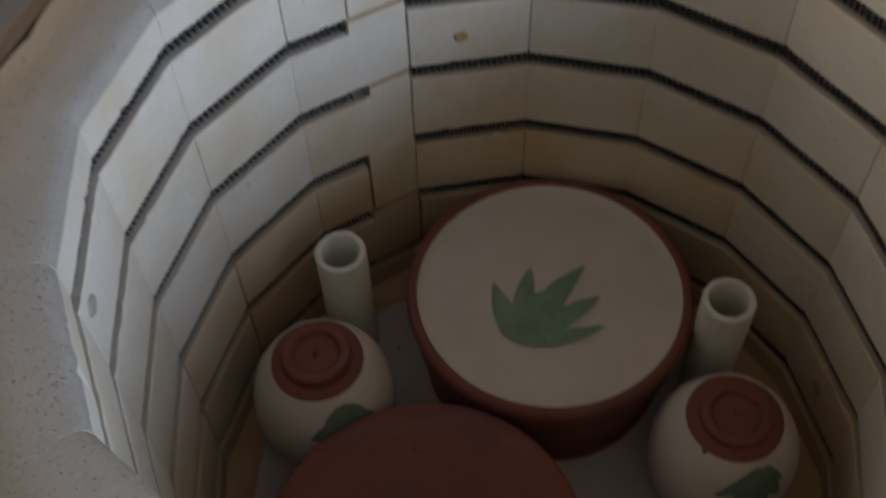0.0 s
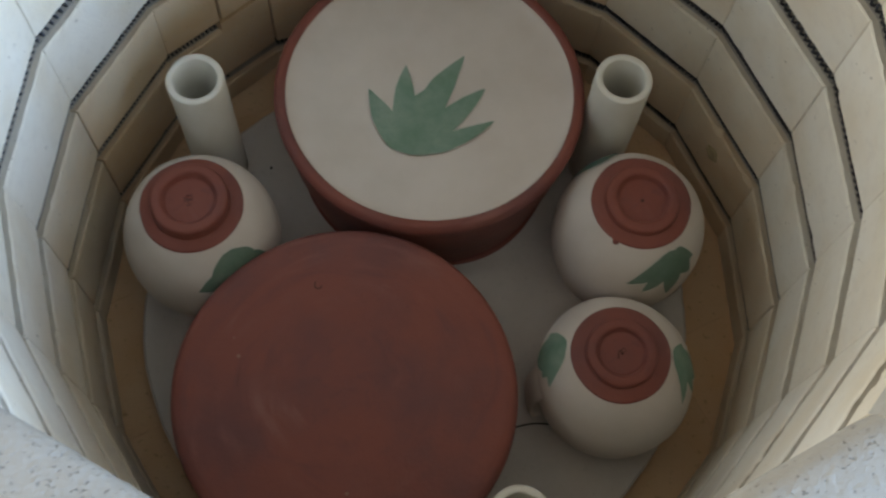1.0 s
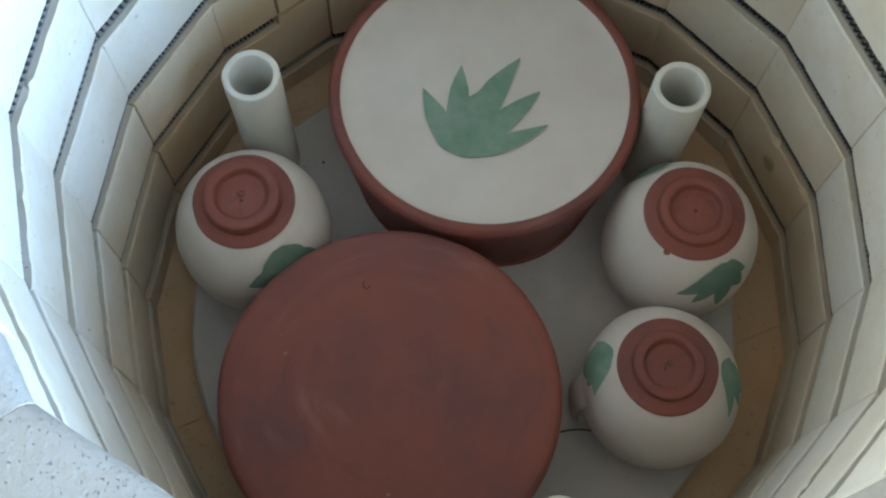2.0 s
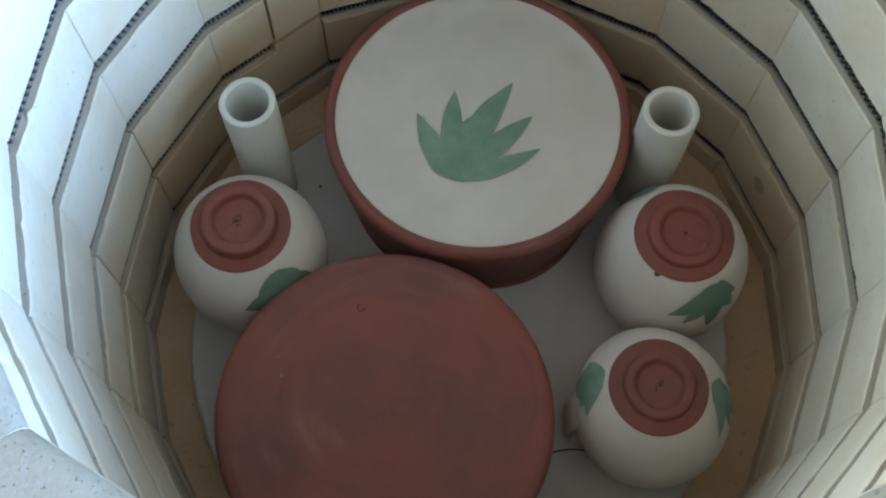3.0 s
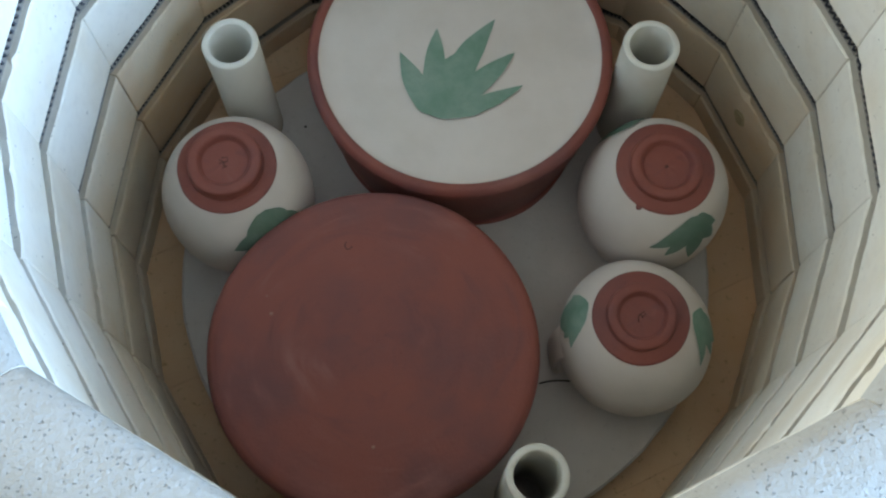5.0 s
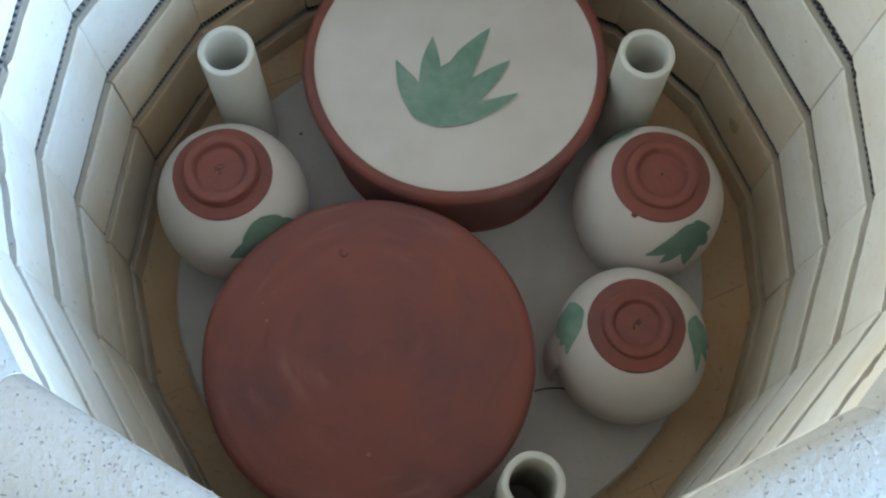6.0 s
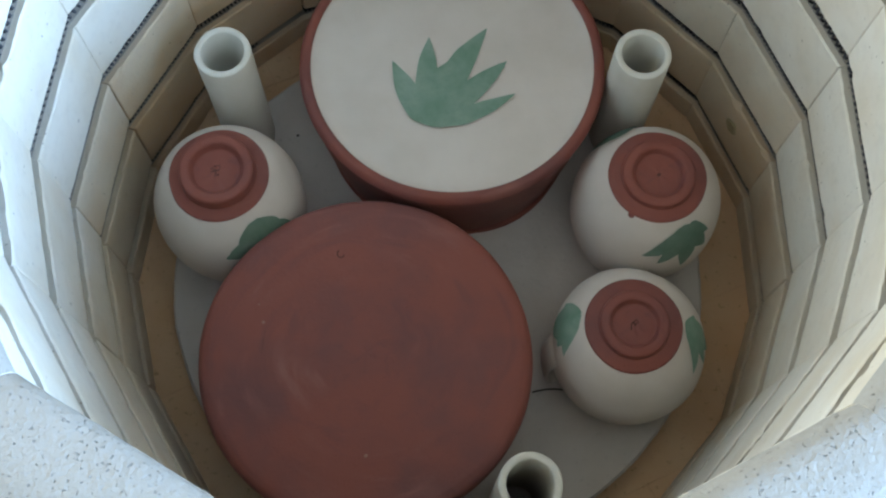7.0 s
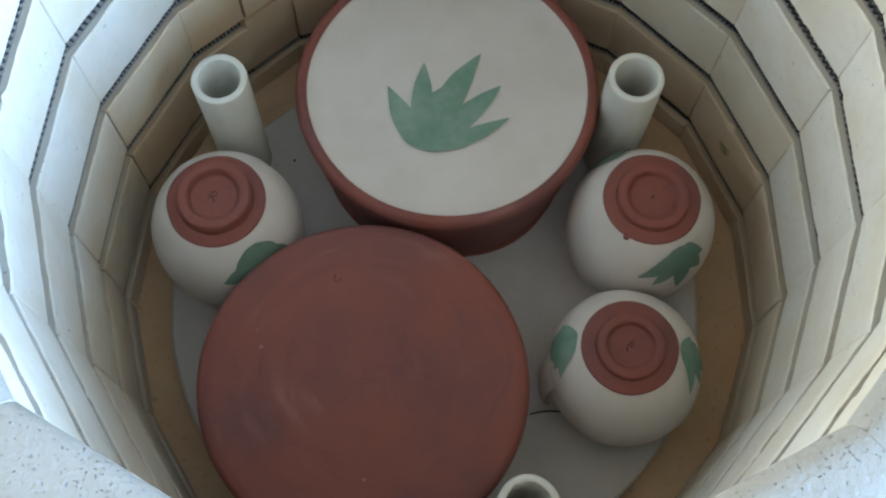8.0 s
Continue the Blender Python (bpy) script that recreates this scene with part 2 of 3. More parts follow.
def tube_bm(points, radius, sides=6, ends=True):
    bm = bmesh.new()
    pts = [Vector(p) for p in points]
    rings = []
    ref = Vector((0, 0, 1))
    for i, p in enumerate(pts):
        d = (pts[min(i + 1, len(pts) - 1)] - pts[max(i - 1, 0)]).normalized()
        if abs(d.dot(ref)) > 0.98:
            ref = Vector((1, 0, 0))
        u = (ref - d * ref.dot(d)).normalized()
        v = d.cross(u)
        r = radius(i / (len(pts) - 1)) if callable(radius) else radius
        rings.append([bm.verts.new(p + (u * math.cos(a) + v * math.sin(a)) * r) for a in [2 * math.pi * k / sides for k in range(sides)]])
    for a, b in zip(rings[:-1], rings[1:]):
        for k in range(sides):
            bm.faces.new((a[k], a[(k + 1) % sides], b[(k + 1) % sides], b[k]))
    if ends:
        bm.faces.new(rings[0][::-1])
        bm.faces.new(rings[-1])
    return bm


# ---- unseen workshop made up round the kiln to bounce light: plain shell, two openings ----
def shell(name, *a, mat=PLASTER):
    tagged(part(name, box_bm(*a), mat, smooth=False), kind="structure")


X0, X1, Y0, Y1, Z0, Z1, TH = ROOM_X0, ROOM_X1, ROOM_Y0, ROOM_Y1, ROOM_Z0, ROOM_Z1, 0.12
shell("floor", X0 - TH, X1 + TH, Y0 - TH, Y1 + TH, Z0 - TH, Z0, mat=CONCRETE)
shell("ceiling", X0 - TH, X1 + TH, Y0 - TH, Y1 + TH, Z1, Z1 + TH, mat=CEILING)
shell("wall_west", X0 - TH, X0, FILL_Y1, Y1 + TH, Z0, Z1)
shell("wall_west_above_fill", X0 - TH, X0, FILL_Y0, FILL_Y1, FILL_Z1, Z1)
shell("wall_west_pier", X0 - TH, X0, Y0 - TH, FILL_Y0, Z0, Z1)
shell("wall_north", X0, X1, Y1, Y1 + TH, Z0, Z1)
shell("wall_south", X0, X1, Y0 - TH, Y0, Z0, Z1)
shell("wall_east_below_window", X1, X1 + TH, Y0 - TH, Y1 + TH, Z0, WIN_Z0)
shell("wall_east_above_window", X1, X1 + TH, Y0 - TH, Y1 + TH, WIN_Z1, Z1)
shell("wall_east_pier", X1, X1 + TH, Y0 - TH, WIN_Y0, WIN_Z0, WIN_Z1)
shell("wall_east_pier_far", X1, X1 + TH, WIN_Y1, Y1 + TH, WIN_Z0, WIN_Z1)

# ---- the kiln ----
R_IN, R_OUT = 0.222, 0.270
GROOVES = [0.3209, 0.2592, 0.1959, 0.1281, 0.0641, 0.0]     # upper lips of the element grooves
COURSES = [0.353] + GROOVES + [-0.034]     # brick joints, top to bottom
FLOOR_Z, SHELF_Z = -0.032, -0.016
GROOVE_H, GROOVE_D = 0.0125, 0.0165
# corners of the chamber: seventeen uneven sides, those on the far side 21.35 degrees wide
ANGLES = [-163.3 - 21.35 * k for k in range(12)]
STRETCH = [1.0] * 12
# the near side is a little out of round
for a, r in ((300.5, 0.2223), (277.5, 0.2228), (260.0, 0.2238), (243.5, 0.2268), (218.3, 0.2279)):
    ANGLES.append(a - 720)
    STRETCH.append(r / R_IN)
CORNERS = [(math.cos(radians(a)) * q, math.sin(radians(a)) * q) for a, q in zip(ANGLES, STRETCH)]
PLAIN_FACE = 3     # the face with the element ends: half of it has no grooves

kiln = tagged(empty("kiln", pose(0, 0, FLOOR_Z)),
              "open top-loading electric kiln of pale firebrick with grooved walls", "kiln")
UP = Matrix.Translation((0, 0, -FLOOR_Z))


def brick_bm(a, b, u0, u1, z0, z1, grooved, seed, top, gap, stop=2.0):
    """One wall brick between the corners a and b, along u0..u1 of the face; its groove is cut along the top as far as stop."""
    g = 0.00015
    prof = [(0.0009, z0 + g), (0.0, z0 + g + 0.0010), (0.0, z0 + 0.0045)]
    worn = [0.5, 0.5, 0]
    depth = R_OUT - R_IN
    if grooved:
        low = z1 - GROOVE_H
        prof += [(0.0, low - 0.0045), (0.0, low - 0.0012), (0.0007, low), (GROOVE_D * 0.28, low - 0.0006), (GROOVE_D, low), (GROOVE_D, z1 - g)]
        worn += [0, 1, 1, 0, 0, 0]
    elif top:
        prof += [(0.0, z1 - 0.010), (0.0010, z1 - 0.0055), (0.0034, z1 - 0.0025), (0.0070, z1 - 0.0009), (0.0120, z1 - 0.0002), (0.019, z1)]
        worn += [0.5, 0.8, 0.8, 0.6, 0.3, 0.1]
    else:
        prof += [(0.0, z1 - g - 0.0013), (0.0010, z1 - g)]
        worn += [0, 0]
    prof += [(depth, z1 if top else z1 - g), (depth, z0 + g)]
    worn += [0, 0]
    width = (Vector(a) - Vector(b)).length * R_IN
    e0, e1 = gap[0] / width, gap[1] / width
    cham = (0.0006 if not top else 0.0002) / width
    us = [u0 + e0, u0 + e0 + cham] + [u0 + (u1 - u0) * k / 22 for k in range(2, 21)] + [u1 - e1 - cham, u1 - e1]
    if stop < u1:
        us = sorted(us + [stop - 0.004, stop + 0.004])
    bm = bmesh.new()
    rows = []
    for i, u in enumerate(us):
        back = 0.0005 if i in (0, len(us) - 1) and not top else 0.0
        row = []
        for (d, z), w in zip(prof, worn):
            if u > stop and z > z1 - GROOVE_H - 0.001 and d < depth * 0.9:
                d, z, w = 0.0, max(z, z1 - GROOVE_H) if d < GROOVE_D else z1 - g - (0.0026 if z < z1 - 0.001 else 0.0), 0.3
                d = 0.0013 if z > z1 - 0.001 else 0.0
            x, y = (a[0] * (1 - u) + b[0] * u), (a[1] * (1 - u) + b[1] * u)
            n = noise.noise((u * width * 90 + seed * 7.7, seed * 3.1, z * 130)) * 0.0005 * w
            n2 = noise.noise((u * width * 340 + seed * 5.7, seed * 1.1, z * 300)) * 0.0006 * w
            chip = noise.noise((u * width * 150 + seed * 2.3, seed * 9.1, z * 60))
            n += max(chip - 0.42, 0) * (0.007 if top else 0.006) * w
            dd = d + (back if d < 0.01 else 0) + max(n + n2, -0.0004)
            s = R_IN + dd / math.cos(radians(10.7))
            if d >= depth:
                s = R_OUT / (math.hypot(x, y) / math.cos(radians(10.7) * (1 - abs(2 * u - 1))))
            row.append(bm.verts.new((x * s, y * s, z + 0.6 * (n - n2))))
        rows.append(row)
    k = len(prof)
    for r0, r1, u in zip(rows[:-1], rows[1:], us[1:]):
        cut = grooved and u < stop
        for j in range(k):
            f = bm.faces.new((r0[j], r0[(j + 1) % k], r1[(j + 1) % k], r1[j]))
            # ledge and back of the groove take the painted shade grey
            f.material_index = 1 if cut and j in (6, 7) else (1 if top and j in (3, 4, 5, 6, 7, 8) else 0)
            if grooved and not cut and j == 7:
                f.material_index = 2     # soot and rust in the closed joint
            f.smooth = top and 3 <= j <= 8
    bm.faces.new(rows[0])
    bm.faces.new(rows[-1][::-1])
    bmesh.ops.recalc_face_normals(bm, faces=bm.faces[:])
    return bm


# joints that have opened: (course, face) of the brick whose first end gapes
OPEN_JOINTS = {(2, 4): 0.0011, (5, 4): 0.0012, (1, 4): 0.0006, (0, 16): 0.0006}


def brick_wall():
    seed = 0
    for c in range(7):
        z1, z0 = COURSES[c], COURSES[c + 1]
        for f in range(17):
            a, b = CORNERS[f], CORNERS[(f + 1) % 17]
            fine = 0.00003 if c == 0 else (0.0005 if c >= 4 and f in (16, 0, 1, 2) else 0.0001)
            g0, g1 = OPEN_JOINTS.get((c, f), fine), fine
            spans, stop = [(0, 1, c > 0, (g0, g1))], 2.0
            if f == PLAIN_FACE and c > 0:
                stop = (0.0, 0.50, 0.50, 0.62, 0.52, 0.52, 2.0)[c]
                # in two courses this brick has split where its groove ends
                spans = [(0, stop, True, (g0, fine)), (stop, 1, False, (0.0020 if c == 4 else 0.0013, g1))] if c in (1, 4) else [(0, 1, True, (g0, g1))]
            for u0, u1, grooved, gap in spans:
                seed += 1
                bm = brick_bm(a, b, u0, u1, z0, z1, grooved, seed, c == 0, gap, stop if len(spans) == 1 else 2.0)
                browner = (c >= 5 and 2 <= f <= 8) or (c == 4 and 2 <= f <= 6)
                slightly_browner = (c == 4 and f in (1, 7, 8)) or (c >= 5 and f in (14, 15, 16, 0, 1, 9, 10)) or (c == 3 and 3 <= f <= 7)
                ob = part("brick", bm, BROWNER if browner else SLIGHTLY_BROWNER if slightly_browner else BRICK, kiln, smooth=False, m=UP @ Matrix.Rotation(radians(random.uniform(-0.08, 0.08)), 4, "Z"))
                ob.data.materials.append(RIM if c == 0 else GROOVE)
                if stop < 1:
                    ob.data.materials.append(JOINT)
                if c == 0:
                    ob["label"] = "pitted white firebrick of the rim"


def heating_element(c):
    """A coiled wire lying in one groove, from the plain half face right round to its other end."""
    z = GROOVES[c] - GROOVE_H + 0.0046
    pts = []
    r = R_IN + 0.0076
    # corner path in the order in which the coil runs
    def at(s):
        f = int(math.floor(s)) % 17
        u = s - math.floor(s)
        a, b = Vector(CORNERS[f]), Vector(CORNERS[(f + 1) % 17])
        p = (a * (1 - u) + b * u) * r
        return p, (b - a).normalized()
    pitch = 0.0043 if c < 3 else 0.0032
    s0, s1 = PLAIN_FACE + 1.02, PLAIN_FACE + 17 + 0.5
    side = 2 * math.sin(radians(10.6)) * r
    turns = int((s1 - s0) * side / pitch)
    per = 9
    for k in range(turns * per + 1):
        s = s0 + (s1 - s0) * k / (turns * per)
        p, d = at(s)
        out = Vector((-d.y, d.x))
        if out.dot(p) < 0:
            out = -out
        w = (0.0038 if c < 3 else 0.0034) + 0.0003 * noise.noise((s * 3, c, 0))
        a = 2 * math.pi * k / per
        q = p + out * (w * math.cos(a))
        pts.append((q.x, q.y, z + w * math.sin(a) + 0.0007 * noise.noise((s * 2, c * 3, 5))))
    part("heating_element", tube_bm(pts, 0.0009, 4), WIRE, kiln, "coiled dark resistance wire", m=UP)


def kiln_floor():
    """Soft tan bricks of the floor, cut to the chamber's outline; they run across it in rows."""
    k = 0
    turn = Matrix.Rotation(radians(17), 4, "Z")
    for row in range(-2, 6):
        y0, y1 = -0.1017 + (row - 1) * 0.0975, -0.1017 + row * 0.0975
        shift = 0.0606 if row % 2 else 0.1386
        for col in range(-3, 3):
            x0, x1 = col * 0.195 + shift, (col + 1) * 0.195 + shift
            bm = box_bm(x0 + 0.0001, x1 - 0.0001, y0 + 0.0001, y1 - 0.0001, FLOOR_Z - 0.06, FLOOR_Z, 0.0004)
            bm.transform(turn)
            for f in range(17):
                a, b = Vector(CORNERS[f]) * (R_IN + 0.02), Vector(CORNERS[(f + 1) % 17]) * (R_IN + 0.02)
                n = Vector((b.y - a.y, a.x - b.x)).normalized()
                n = n if n.dot(a) > 0 else -n
                bmesh.ops.bisect_plane(bm, geom=bm.verts[:] + bm.edges[:] + bm.faces[:], plane_co=(a.x, a.y, 0), plane_no=(n.x, n.y, 0), clear_outer=True)
            if not bm.faces:
                bm.free()
                continue
            part("floor_brick", bm, FLOOR_BRICK, kiln, "tan floor brick" if k == 0 else "", smooth=False, m=UP @ Matrix.Translation((0, 0, -0.002 - 0.0002 * (k % 3))))
            k += 1


def jacket():
    seg = [(R_OUT + 0.001, -0.10), (R_OUT + 0.001, 0.3515), (R_OUT + 0.0022, 0.3525), (R_OUT + 0.009, 0.3525), (R_OUT + 0.0125, 0.350),
           (R_OUT + 0.0125, 0.325), (R_OUT + 0.006, 0.324), (R_OUT + 0.006, -0.10)]
    part("jacket", lathe_bm(seg, 68, closed=True), STEEL, kiln, "brown painted steel band round the rim", smooth=False, m=UP)
    part("base", lathe_bm([(0, -0.14), (R_OUT + 0.006, -0.14), (R_OUT + 0.006, -0.1), (0, -0.1)], 68), STEEL, kiln, smooth=False, m=UP)
    for k in range(4):
        a = radians(45 + 90 * k)
        part("leg", box_bm(-0.015, 0.015, -0.015, 0.015, ROOM_Z0, -0.14, 0.002), STEEL, kiln, smooth=False,
             m=UP @ Matrix.Translation((0.22 * math.cos(a), 0.22 * math.sin(a), 0)))


def wall_mark(name, angle, z, size, mat, label):
    """A shallow chipped crater in the wall's face."""
    face = min(range(17), key=lambda f: abs(((math.degrees(math.atan2(CORNERS[f][1] + CORNERS[(f + 1) % 17][1], CORNERS[f][0] + CORNERS[(f + 1) % 17][0])) - angle + 180) % 360) - 180))
    n = ((Vector(CORNERS[face]) + Vector(CORNERS[(face + 1) % 17])) / 2).normalized()
    dist = R_IN * math.cos(radians(10.7))
    t = Vector((-n.y, n.x))
    along = dist * math.tan(radians(angle) - math.atan2(n.y, n.x))
    base = n * dist + t * along
    bm = bmesh.new()
    rings = []
    for q, h in ((1.15, 0.0000), (1.0, 0.0013), (0.78, 0.0016), (0.5, 0.0005), (0.2, 0.0003)):
        ring = []
        for k in range(20):
            a = 2 * math.pi * k / 20
            r = size * q * (1 + 0.25 * noise.noise((math.cos(a) * 1.4, math.sin(a) * 1.4, angle)))
            p = base + t * (r * math.cos(a)) - n * h
            ring.append(bm.verts.new((p.x, p.y, z + r * 0.9 * math.sin(a))))
        rings.append(ring)
    for a, b in zip(rings[:-1], rings[1:]):
        for k in range(20):
            bm.faces.new((a[k], a[(k + 1) % 20], b[(k + 1) % 20], b[k]))
    bm.faces.new(rings[-1])
    part(name, bm, mat, kiln, label, m=UP)


# ---- the shelf and what stands on it ----
def kiln_shelf():
    cx, cy, r, th = -0.0068, -0.0098, 0.1873, 0.0158
    bm = bmesh.new()
    rows = []
    n = 160
    for d, z in ((0.0006, SHELF_Z - th), (0.0, SHELF_Z - th + 0.001), (0.0, SHELF_Z - 0.002), (0.0018, SHELF_Z)):
        rows.append([])
        for k in range(n):
            a = 2 * math.pi * k / n
            rr = r - d + 0.0011 * noise.noise((math.cos(a) * 9, math.sin(a) * 9, 0.3)) + 0.0007 * noise.noise((math.cos(a) * 30, math.sin(a) * 30, z * 50))
            rows[-1].append(bm.verts.new((rr * math.cos(a), rr * math.sin(a), z - SHELF_Z + th)))
    for a, b in zip(rows[:-1], rows[1:]):
        for k in range(n):
            bm.faces.new((a[k], a[(k + 1) % n], b[(k + 1) % n], b[k]))
    bm.faces.new(rows[-1])
    bm.faces.new(rows[0][::-1])
    ob = part("kiln_shelf", bm, SHELF, smooth=False, m=pose(cx, cy, SHELF_Z - th))
    pit = lathe_bm([(0.0011, th + 0.0002), (0.0008, th + 0.00035), (0.0, th + 0.0003)], 12)
    part("pit", pit, CRACK, ob, "small dark pit", m=pose(-0.0887, 0.1210, 0))
    return tagged(ob, "round white kiln shelf coated with chalky kiln wash", "kiln shelf")


def kiln_post(x, y, label, seed):
    h = 0.106 - SHELF_Z
    ro, ri = 0.0182, 0.0137
    prof = [(ro - 0.001, 0), (ro, 0.001), (ro, h - 0.0009), (ro - 0.0003, h - 0.0003), (ro - 0.0009, h), (ri + 0.0008, h), (ri + 0.0003, h - 0.0003), (ri, h - 0.0009),
            (ri, 0.001), (ri + 0.001, 0)]
    full = []
    for (r0, z0), (r1, z1) in zip(prof, prof[1:] + prof[:1]):
        n = 8 if abs(z1 - z0) > 0.02 else 1
        full += [(r0 + (r1 - r0) * k / n, z0 + (z1 - z0) * k / n) for k in range(n)]
    ob = part("kiln_post", lathe_bm(full, 48, 0.0003, seed, closed=True), POST, m=pose(x, y, SHELF_Z, rz=seed * 50))
    return tagged(ob, label, "kiln post", "posts on the shelf")


def blade(bm, base, tip, width, to_world, bend=0.0):
    """One pointed leaf between two points of a flat plan, laid on a surface by to_world(u, v, lift)."""
    b, t = Vector(base), Vector(tip)
    d = t - b
    side = Vector((-d.y, d.x)).normalized()
    n, prev = 14, None
    for k in range(n + 1):
        s = k / n
        w = width * (0.8 + 0.2 * s / 0.35 if s < 0.35 else max(math.cos(math.pi / 2 * (s - 0.35) / 0.65), 0.0) ** 0.85) + 0.0001
        w *= min(1.0, 0.3 + 0.7 * math.sqrt(s / 0.16))
        w *= 1 + 0.12 * noise.noise((s * 6, base[0] * 300, tip[1] * 300))
        c = b + d * s + side * (bend * d.length * math.sin(math.pi * s))
        row = [bm.verts.new(to_world(*(c + side * (w * q)), 0.00003 * (1 - q * q))) for q in (-1, -0.4, 0.4, 1)]
        if prev:
            for j in range(3):
                bm.faces.new((prev[j], prev[j + 1], row[j + 1], row[j]))
        prev = row


# leaves of the agave on the dish: root, tip, half width, bow
AGAVE = [((-0.0248, -0.0378), (-0.0391, 0.0102), 0.0076, 0.0), ((-0.0225, -0.0405), (0.002, 0.006), 0.0155, 0.0),
         ((-0.0205, -0.0340), (-0.0120, 0.0250), 0.0080, 0.02), ((-0.0120, -0.0330), (0.0279, 0.0265), 0.0092, 0.06),
         ((-0.0080, -0.0320), (0.0374, -0.0003), 0.0078, 0.0), ((-0.0240, -0.0380), (0.0392, -0.0254), 0.0068, -0.055)]


def terracotta_dish():
    c = (0.0180, 0.109)
    thing = tagged(empty("terracotta_dish", pose(*c, SHELF_Z)), "deep red terracotta dish, cream inside with a green painted agave", "dish")
    s = -SHELF_Z
    outer = smooth_profile([(0.0, s - 0.016), (0.086, s - 0.016), (0.0895, s - 0.0135), (0.0935, s + 0.01), (0.0978, s + 0.035), (0.0998, s + 0.055), (0.1004, s + 0.0615), (0.1022, s + 0.0662)], 5)
    lip = smooth_profile([(0.1022, s + 0.0662), (0.1026, s + 0.0710), (0.1008, s + 0.0746), (0.0985, s + 0.0756), (0.0960, s + 0.0752), (0.0945, s + 0.0730)], 4)
    part("body", lathe_bm(outer + lip[1:], 128, 0.0007, 2.0), CLAY, thing)
    inside = smooth_profile([(0.0950, s + 0.0737), (0.0925, s + 0.0712), (0.086, s + 0.0692), (0.07, s + 0.0682), (0.03, s + 0.0678), (0.0, s + 0.0677)], 5)
    part("cream_inside", lathe_bm(inside, 128, 0.0006, 2.0), CREAM, thing, "smooth cream slip")
    for k, (b, t, w, bend) in enumerate(AGAVE):
        bm = bmesh.new()
        blade(bm, b, t, w, lambda u, v, l, k=k: (u - 0.0005, v - 0.002, s + 0.0688 + 2.2 * max(math.hypot(u, v) - 0.03, 0) ** 2 + l + 0.00007 * k), bend)
        part("painted_leaf", bm, GREEN, thing, "brushed green leaf")


def upturned_dish():
    thing = tagged(empty("upturned_dish", pose(-0.0625, -0.0818, SHELF_Z)), "upside-down red terracotta dish showing its turned base", "dish")
    s = -SHELF_Z
    prof = [(0.0, s + 0.0693)]
    for k in range(1, 60):
        r = 0.092 * k / 59
        prof.append((r, s + 0.0693 + 0.00010 * math.sin(r * 520) * (0.3 + r * 6) + 0.0002 * math.sin(r * 130)))
    prof += smooth_profile([(0.0960, s + 0.0694), (0.1005, s + 0.0676), (0.1030, s + 0.0635), (0.1038, s + 0.056), (0.1018, s + 0.04), (0.0985, s + 0.02), (0.0965, s - 0.016), (0.090, s - 0.016)], 5)
    part("body", lathe_bm(prof, 128, 0.0009, 6.0), CLAY, thing)
    mark = [(-0.0083 + 0.0022 * math.cos(k * 0.5), 0.0664 + 0.0026 * math.sin(k * 0.5), s + 0.0694) for k in range(4, 13)]
    part("scratched_mark", tube_bm(mark, 0.0004, 5), DARK_CLAY, thing, "small dark scratched mark")
    arc = [(0.0635 * math.cos(radians(148 + 4 * k)), 0.0635 * math.sin(radians(148 + 4 * k)), s + 0.0693) for k in range(9)]
    part("scratch", tube_bm(arc, lambda e: 0.00045 * math.sin(math.pi * min(max(e, 0.05), 0.95)), 5), DARK_CLAY, thing, "faint turning scratch")
    for x, y, r in ((-0.0602, 0.0281, 0.0013), (-0.0071, -0.0621, 0.0012), (-0.062, 0.040, 0.0006)):
        bm = lathe_bm([(r, 0), (r * 0.7, 0.0003), (0, 0.0004)], 9, 0.0004, x * 90)
        part("clay_speck", bm, SPECK, thing, "pale speck of clay", m=pose(x, y, s + 0.0695))


MUG = [(0.0305, 0.0732), (0.0330, 0.0712), (0.0385, 0.0655), (0.0445, 0.0560), (0.0485, 0.0440), (0.0503, 0.0300), (0.0495, 0.0150), (0.0465, 0.0015), (0.0430, -0.0095), (0.0412, -0.0160)]


def mug_radius(z):
    pts = smooth_profile(MUG, 8)
    for (r0, z0), (r1, z1) in zip(pts[:-1], pts[1:]):
        if z1 <= z <= z0:
            return r0 + (r1 - r0) * (z0 - z) / max(z0 - z1, 1e-9)
    return pts[-1][0] if z < 0 else pts[0][0]


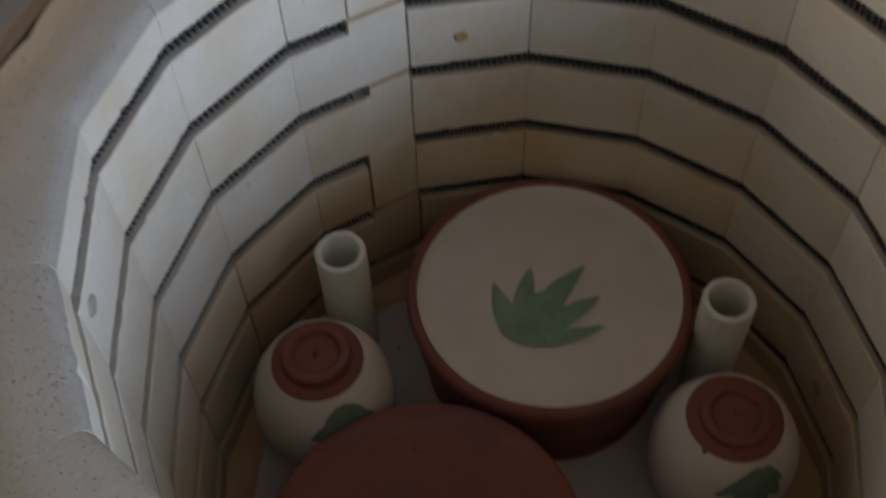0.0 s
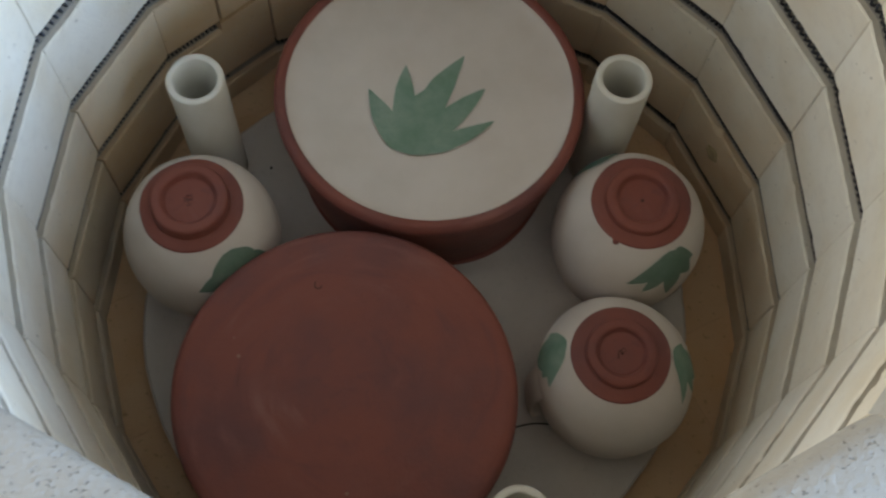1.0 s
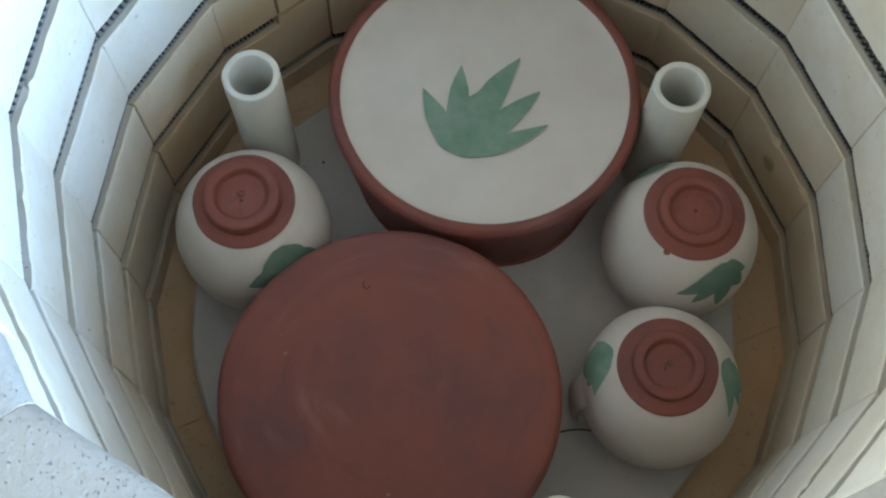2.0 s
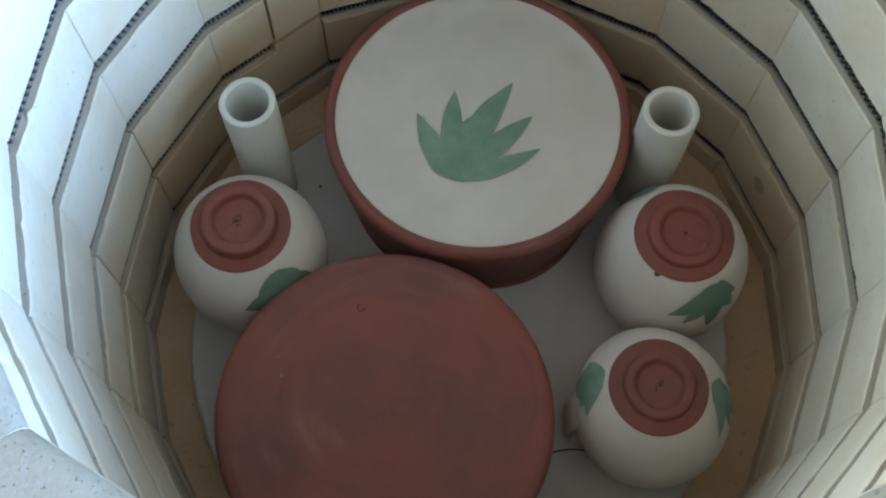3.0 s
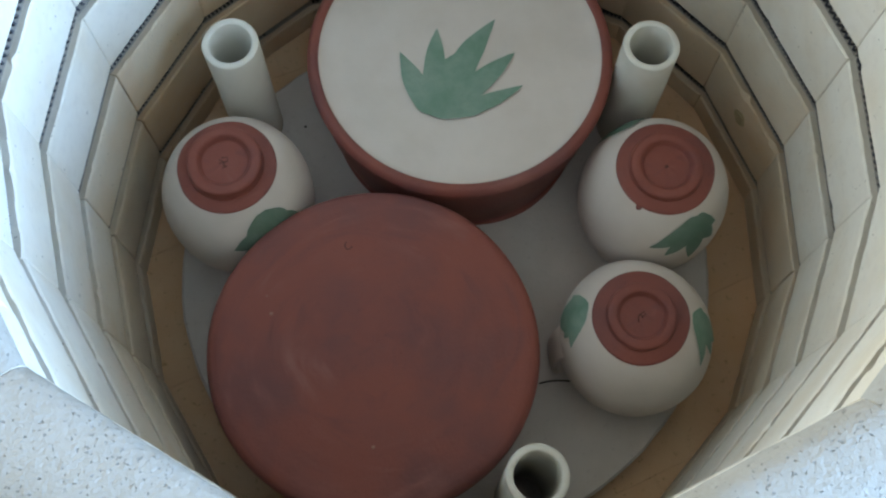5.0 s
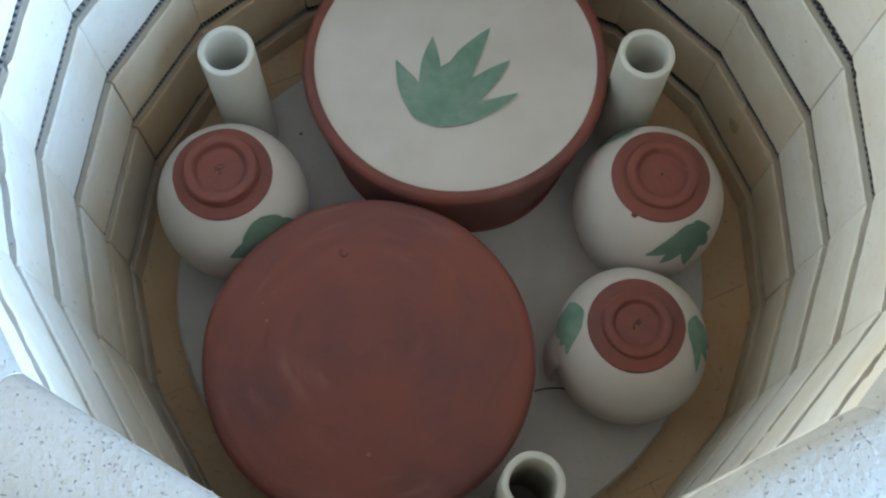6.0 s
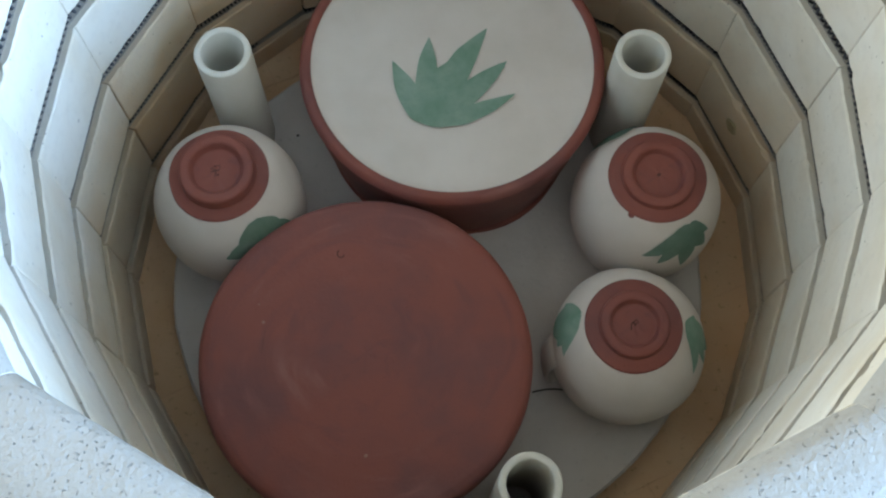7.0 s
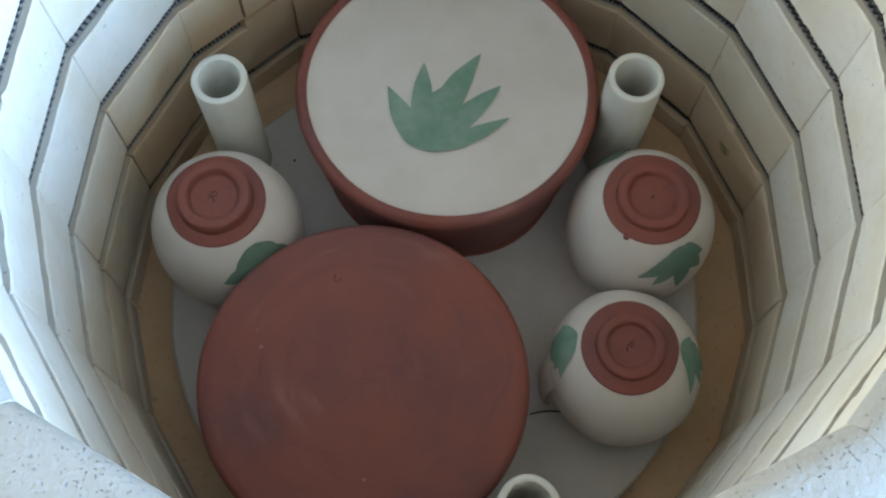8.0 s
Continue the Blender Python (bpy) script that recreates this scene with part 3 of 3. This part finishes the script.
def mug(x, y, tall, wide, belly, ring, label, leaves, handle=None, drip=None, lean=(0.0, 0.0), scratches=(), paint=None, seed=0.0):
    """An upside-down mug. leaves: (angle, height of the root, start of the side leaves below it, tips); a tip is its way round and down from the root, and half width."""
    thing = tagged(empty("mug", pose(x, y, SHELF_Z)), label, "mug", "mugs on the shelf")

    def up(z):
        return (z + 0.016) * tall

    def girth(z):
        return wide + (belly - wide) * min(max((0.073 - z) / 0.03, 0), 1)

    top = up(0.076)

    def leaned(bm):
        # the belly was thrown a little off the foot's centre
        for v in bm.verts:
            e = min(max((top - v.co.z) / (0.5 * top), 0), 1)
            v.co.x += lean[0] * e
            v.co.y += lean[1] * e
        return bm

    body = smooth_profile(MUG, 6) + [(0.0395, -0.0157), (0.0392, -0.010), (0.044, 0.004)]
    part("body", leaned(lathe_bm([(r * girth(z), up(z)) for r, z in body], 96, 0.0006, seed)), CREAM, thing, "cream slip")
    q, h = ring
    foot = smooth_profile([(0.0, 0.0757 + h), (0.003, 0.0760 + h), (0.009, 0.0757 + h), (0.0135 * q, 0.0752 + h), (0.0148 * q, 0.0757 + h), (0.0160 * q, 0.0780 + h), (0.0175 * q, 0.0793 + h),
                           (0.0205 * q, 0.0793 + h), (0.0226 * q, 0.0785 + h), (0.0234 * q, 0.0768 + h * 0.8), (0.0237 * q, 0.0751), (0.0262, 0.0745), (0.0290, 0.0738), (0.0312, 0.0731), (0.0322, 0.0722)], 5)
    part("foot", lathe_bm([(r * wide, up(z) + 0.0003) for r, z in foot], 96, 0.0006, seed + 3), CLAY, thing, "bare red clay foot ring")
    # strokes scratched into the clay, or the dimple left by turning
    for way in scratches:
        bm = tube_bm([(0.001 * u, 0.001 * v, up(0.0760 + h) + 0.0002) for u, v in way], 0.00042, 6)
        part("scratched_mark", bm, DARK_CLAY, thing, "dark scratched stroke")
    if not scratches:
        part("dimple", lathe_bm([(0.0016, 0.0), (0.0010, 0.0003), (0.0, 0.0002)], 12, 0.0004, seed), DARK_CLAY, thing, "dark turned dimple", m=pose(0, 0, up(0.0760 + h)))
    for ang, root, start, tips in leaves:
        def on(u, v, l, k=0):
            z = root - v
            r = mug_radius(z)
            a = radians(ang) + u / 0.045
            e = (r + 0.00055 + l + 0.00007 * k)
            return (e * girth(z) * math.cos(a), e * girth(z) * math.sin(a), up(z) + 0.0004)
        for j, (tu, tv, w) in enumerate(tips):
            bm = bmesh.new()
            blade(bm, (tu * 0.06, start if j else 0.0), (tu, tv), w, lambda u, v, l, j=j: on(u, v, l, j))
            part("painted_leaf", leaned(bm), paint or GREEN, thing, "brushed green leaf")
    if handle is not None:
        a = radians(handle)
        out, along = Vector((math.cos(a), math.sin(a), 0)), Vector((-math.sin(a), math.cos(a), 0))
        bm = bmesh.new()
        rings = []
        for k in range(25):
            e = math.pi * k / 24
            n = (out * math.sin(e) + Vector((0, 0, math.cos(e)))).normalized()
            p = out * (0.0440 + 0.0092 * math.sin(e) ** 0.6) + Vector((0, 0, up(0.010 + 0.027 * math.cos(e))))
            rings.append([bm.verts.new(p + along * (0.0108 * math.cos(h)) + n * (0.0021 * math.sin(h))) for h in [2 * math.pi * i / 14 for i in range(14)]])
        for r0, r1 in zip(rings[:-1], rings[1:]):
            for i in range(14):
                bm.faces.new((r0[i], r0[(i + 1) % 14], r1[(i + 1) % 14], r1[i]))
        bmesh.ops.recalc_face_normals(bm, faces=bm.faces[:])
        part("handle", leaned(bm), CREAM, thing, "looped cream handle")
    if drip is not None:
        a = radians(drip)
        bm = bmesh.new()
        bmesh.ops.create_uvsphere(bm, u_segments=12, v_segments=8, radius=0.0022)
        for v in bm.verts:
            v.co.z *= 0.5
        part("slip_drip", bm, CLAY, thing, m=pose(0.0322 * wide * math.cos(a), 0.0322 * wide * math.sin(a), up(0.0718)))
    return thing


kiln_shelf()
terracotta_dish()
upturned_dish()
mug(-0.1413, 0.0425, 1.117, 0.985, 1.0, (1.03, 0.0035), "upside-down cream mug with bare red foot beside the wall",
    [(-60, 0.0675, 0.010, [(0.0, 0.036, 0.0165), (-0.0265, 0.0185, 0.0065), (0.0215, 0.0205, 0.0080), (-0.014, 0.029, 0.0080), (0.013, 0.029, 0.0100)])],
    scratches=[((-1.6, 2.9), (2.1, 2.9), (2.1, 0.0), (-3.5, -0.6)), ((-3.5, 1.9), (-0.4, 0.2), (-0.4, -2.0), (-1.6, -3.8), (1.3, -3.2))], paint=SHADED_GREEN, seed=1.0)
mug(0.1370, 0.0069, 1.055, 0.985, 0.995, (1.02, 0.0), "upside-down cream mug with bare red foot and drip",
    [(-68, 0.0687, 0.002, [(-0.004, 0.024, 0.0115), (0.0157, 0.0125, 0.005), (-0.0047, 0.0347, 0.006), (-0.0215, 0.0243, 0.0062), (-0.0322, 0.0174, 0.0052), (0.011, 0.023, 0.006)]),
     (112, 0.066, 0.002, [(0.0, 0.026, 0.010), (0.018, 0.022, 0.006), (-0.018, 0.022, 0.006)])], drip=-133, paint=SHADED_GREEN, seed=4.0)
mug(0.10525, -0.08547, 0.92, 0.953, 1.0, (0.98, 0.0), "upside-down cream mug with side handle and green leaves",
    [(164, 0.0698, 0.002, [(-0.002, 0.032, 0.0135), (-0.015, 0.0180, 0.007), (0.020, 0.0170, 0.0055), (0.012, 0.022, 0.008)]),
     (-10, 0.071, 0.002, [(0.0, 0.028, 0.0105), (0.0135, 0.0105, 0.0045), (-0.025, 0.0172, 0.0045), (-0.003, 0.030, 0.006), (-0.013, 0.026, 0.005)])], handle=178, lean=(0.0026, -0.0034),
    scratches=[((-2.7, -3.3), (-2.0, 0.7), (2.0, 2.9), (2.7, 0.7), (0.0, 0.0)), ((-0.5, 1.5), (0.5, -1.0))], seed=7.0)
kiln_post(-0.1298, 0.1172, "hollow white ceramic kiln post behind a mug", 1)
kiln_post(0.1373, 0.0811, "hollow white ceramic kiln post near the dish", 2)
kiln_post(0.0212, -0.1775, "hollow white ceramic kiln post near the front edge", 3)
crack = tube_bm([(0.0455 + 0.0020 * k, -0.1028 + 0.0012 * math.sin(k * 0.30) - 0.0001 * k, 0) for k in range(12)], 0.0006, 5)
tagged(part("wire_scrap", crack, CRACK, m=pose(0, 0, SHELF_Z + 0.0005)), "thin dark wire scrap lying on the shelf", "wire")

# ---- the kiln's pieces ----
jacket()
for c in range(6):
    heating_element(c)
wall_mark("chipped_hole", 15.2, 0.0285, 0.0055, CHIP, "small chipped hole in the brick")
wall_mark("grey_smudge", -166.5, 0.2955, 0.0055, GROOVE, "grey smudge on the brick")
wall_mark("rust_stain", 102.0, 0.2195, 0.0045, STAIN, "orange rust stain on the brick")
kiln_floor()
brick_wall()
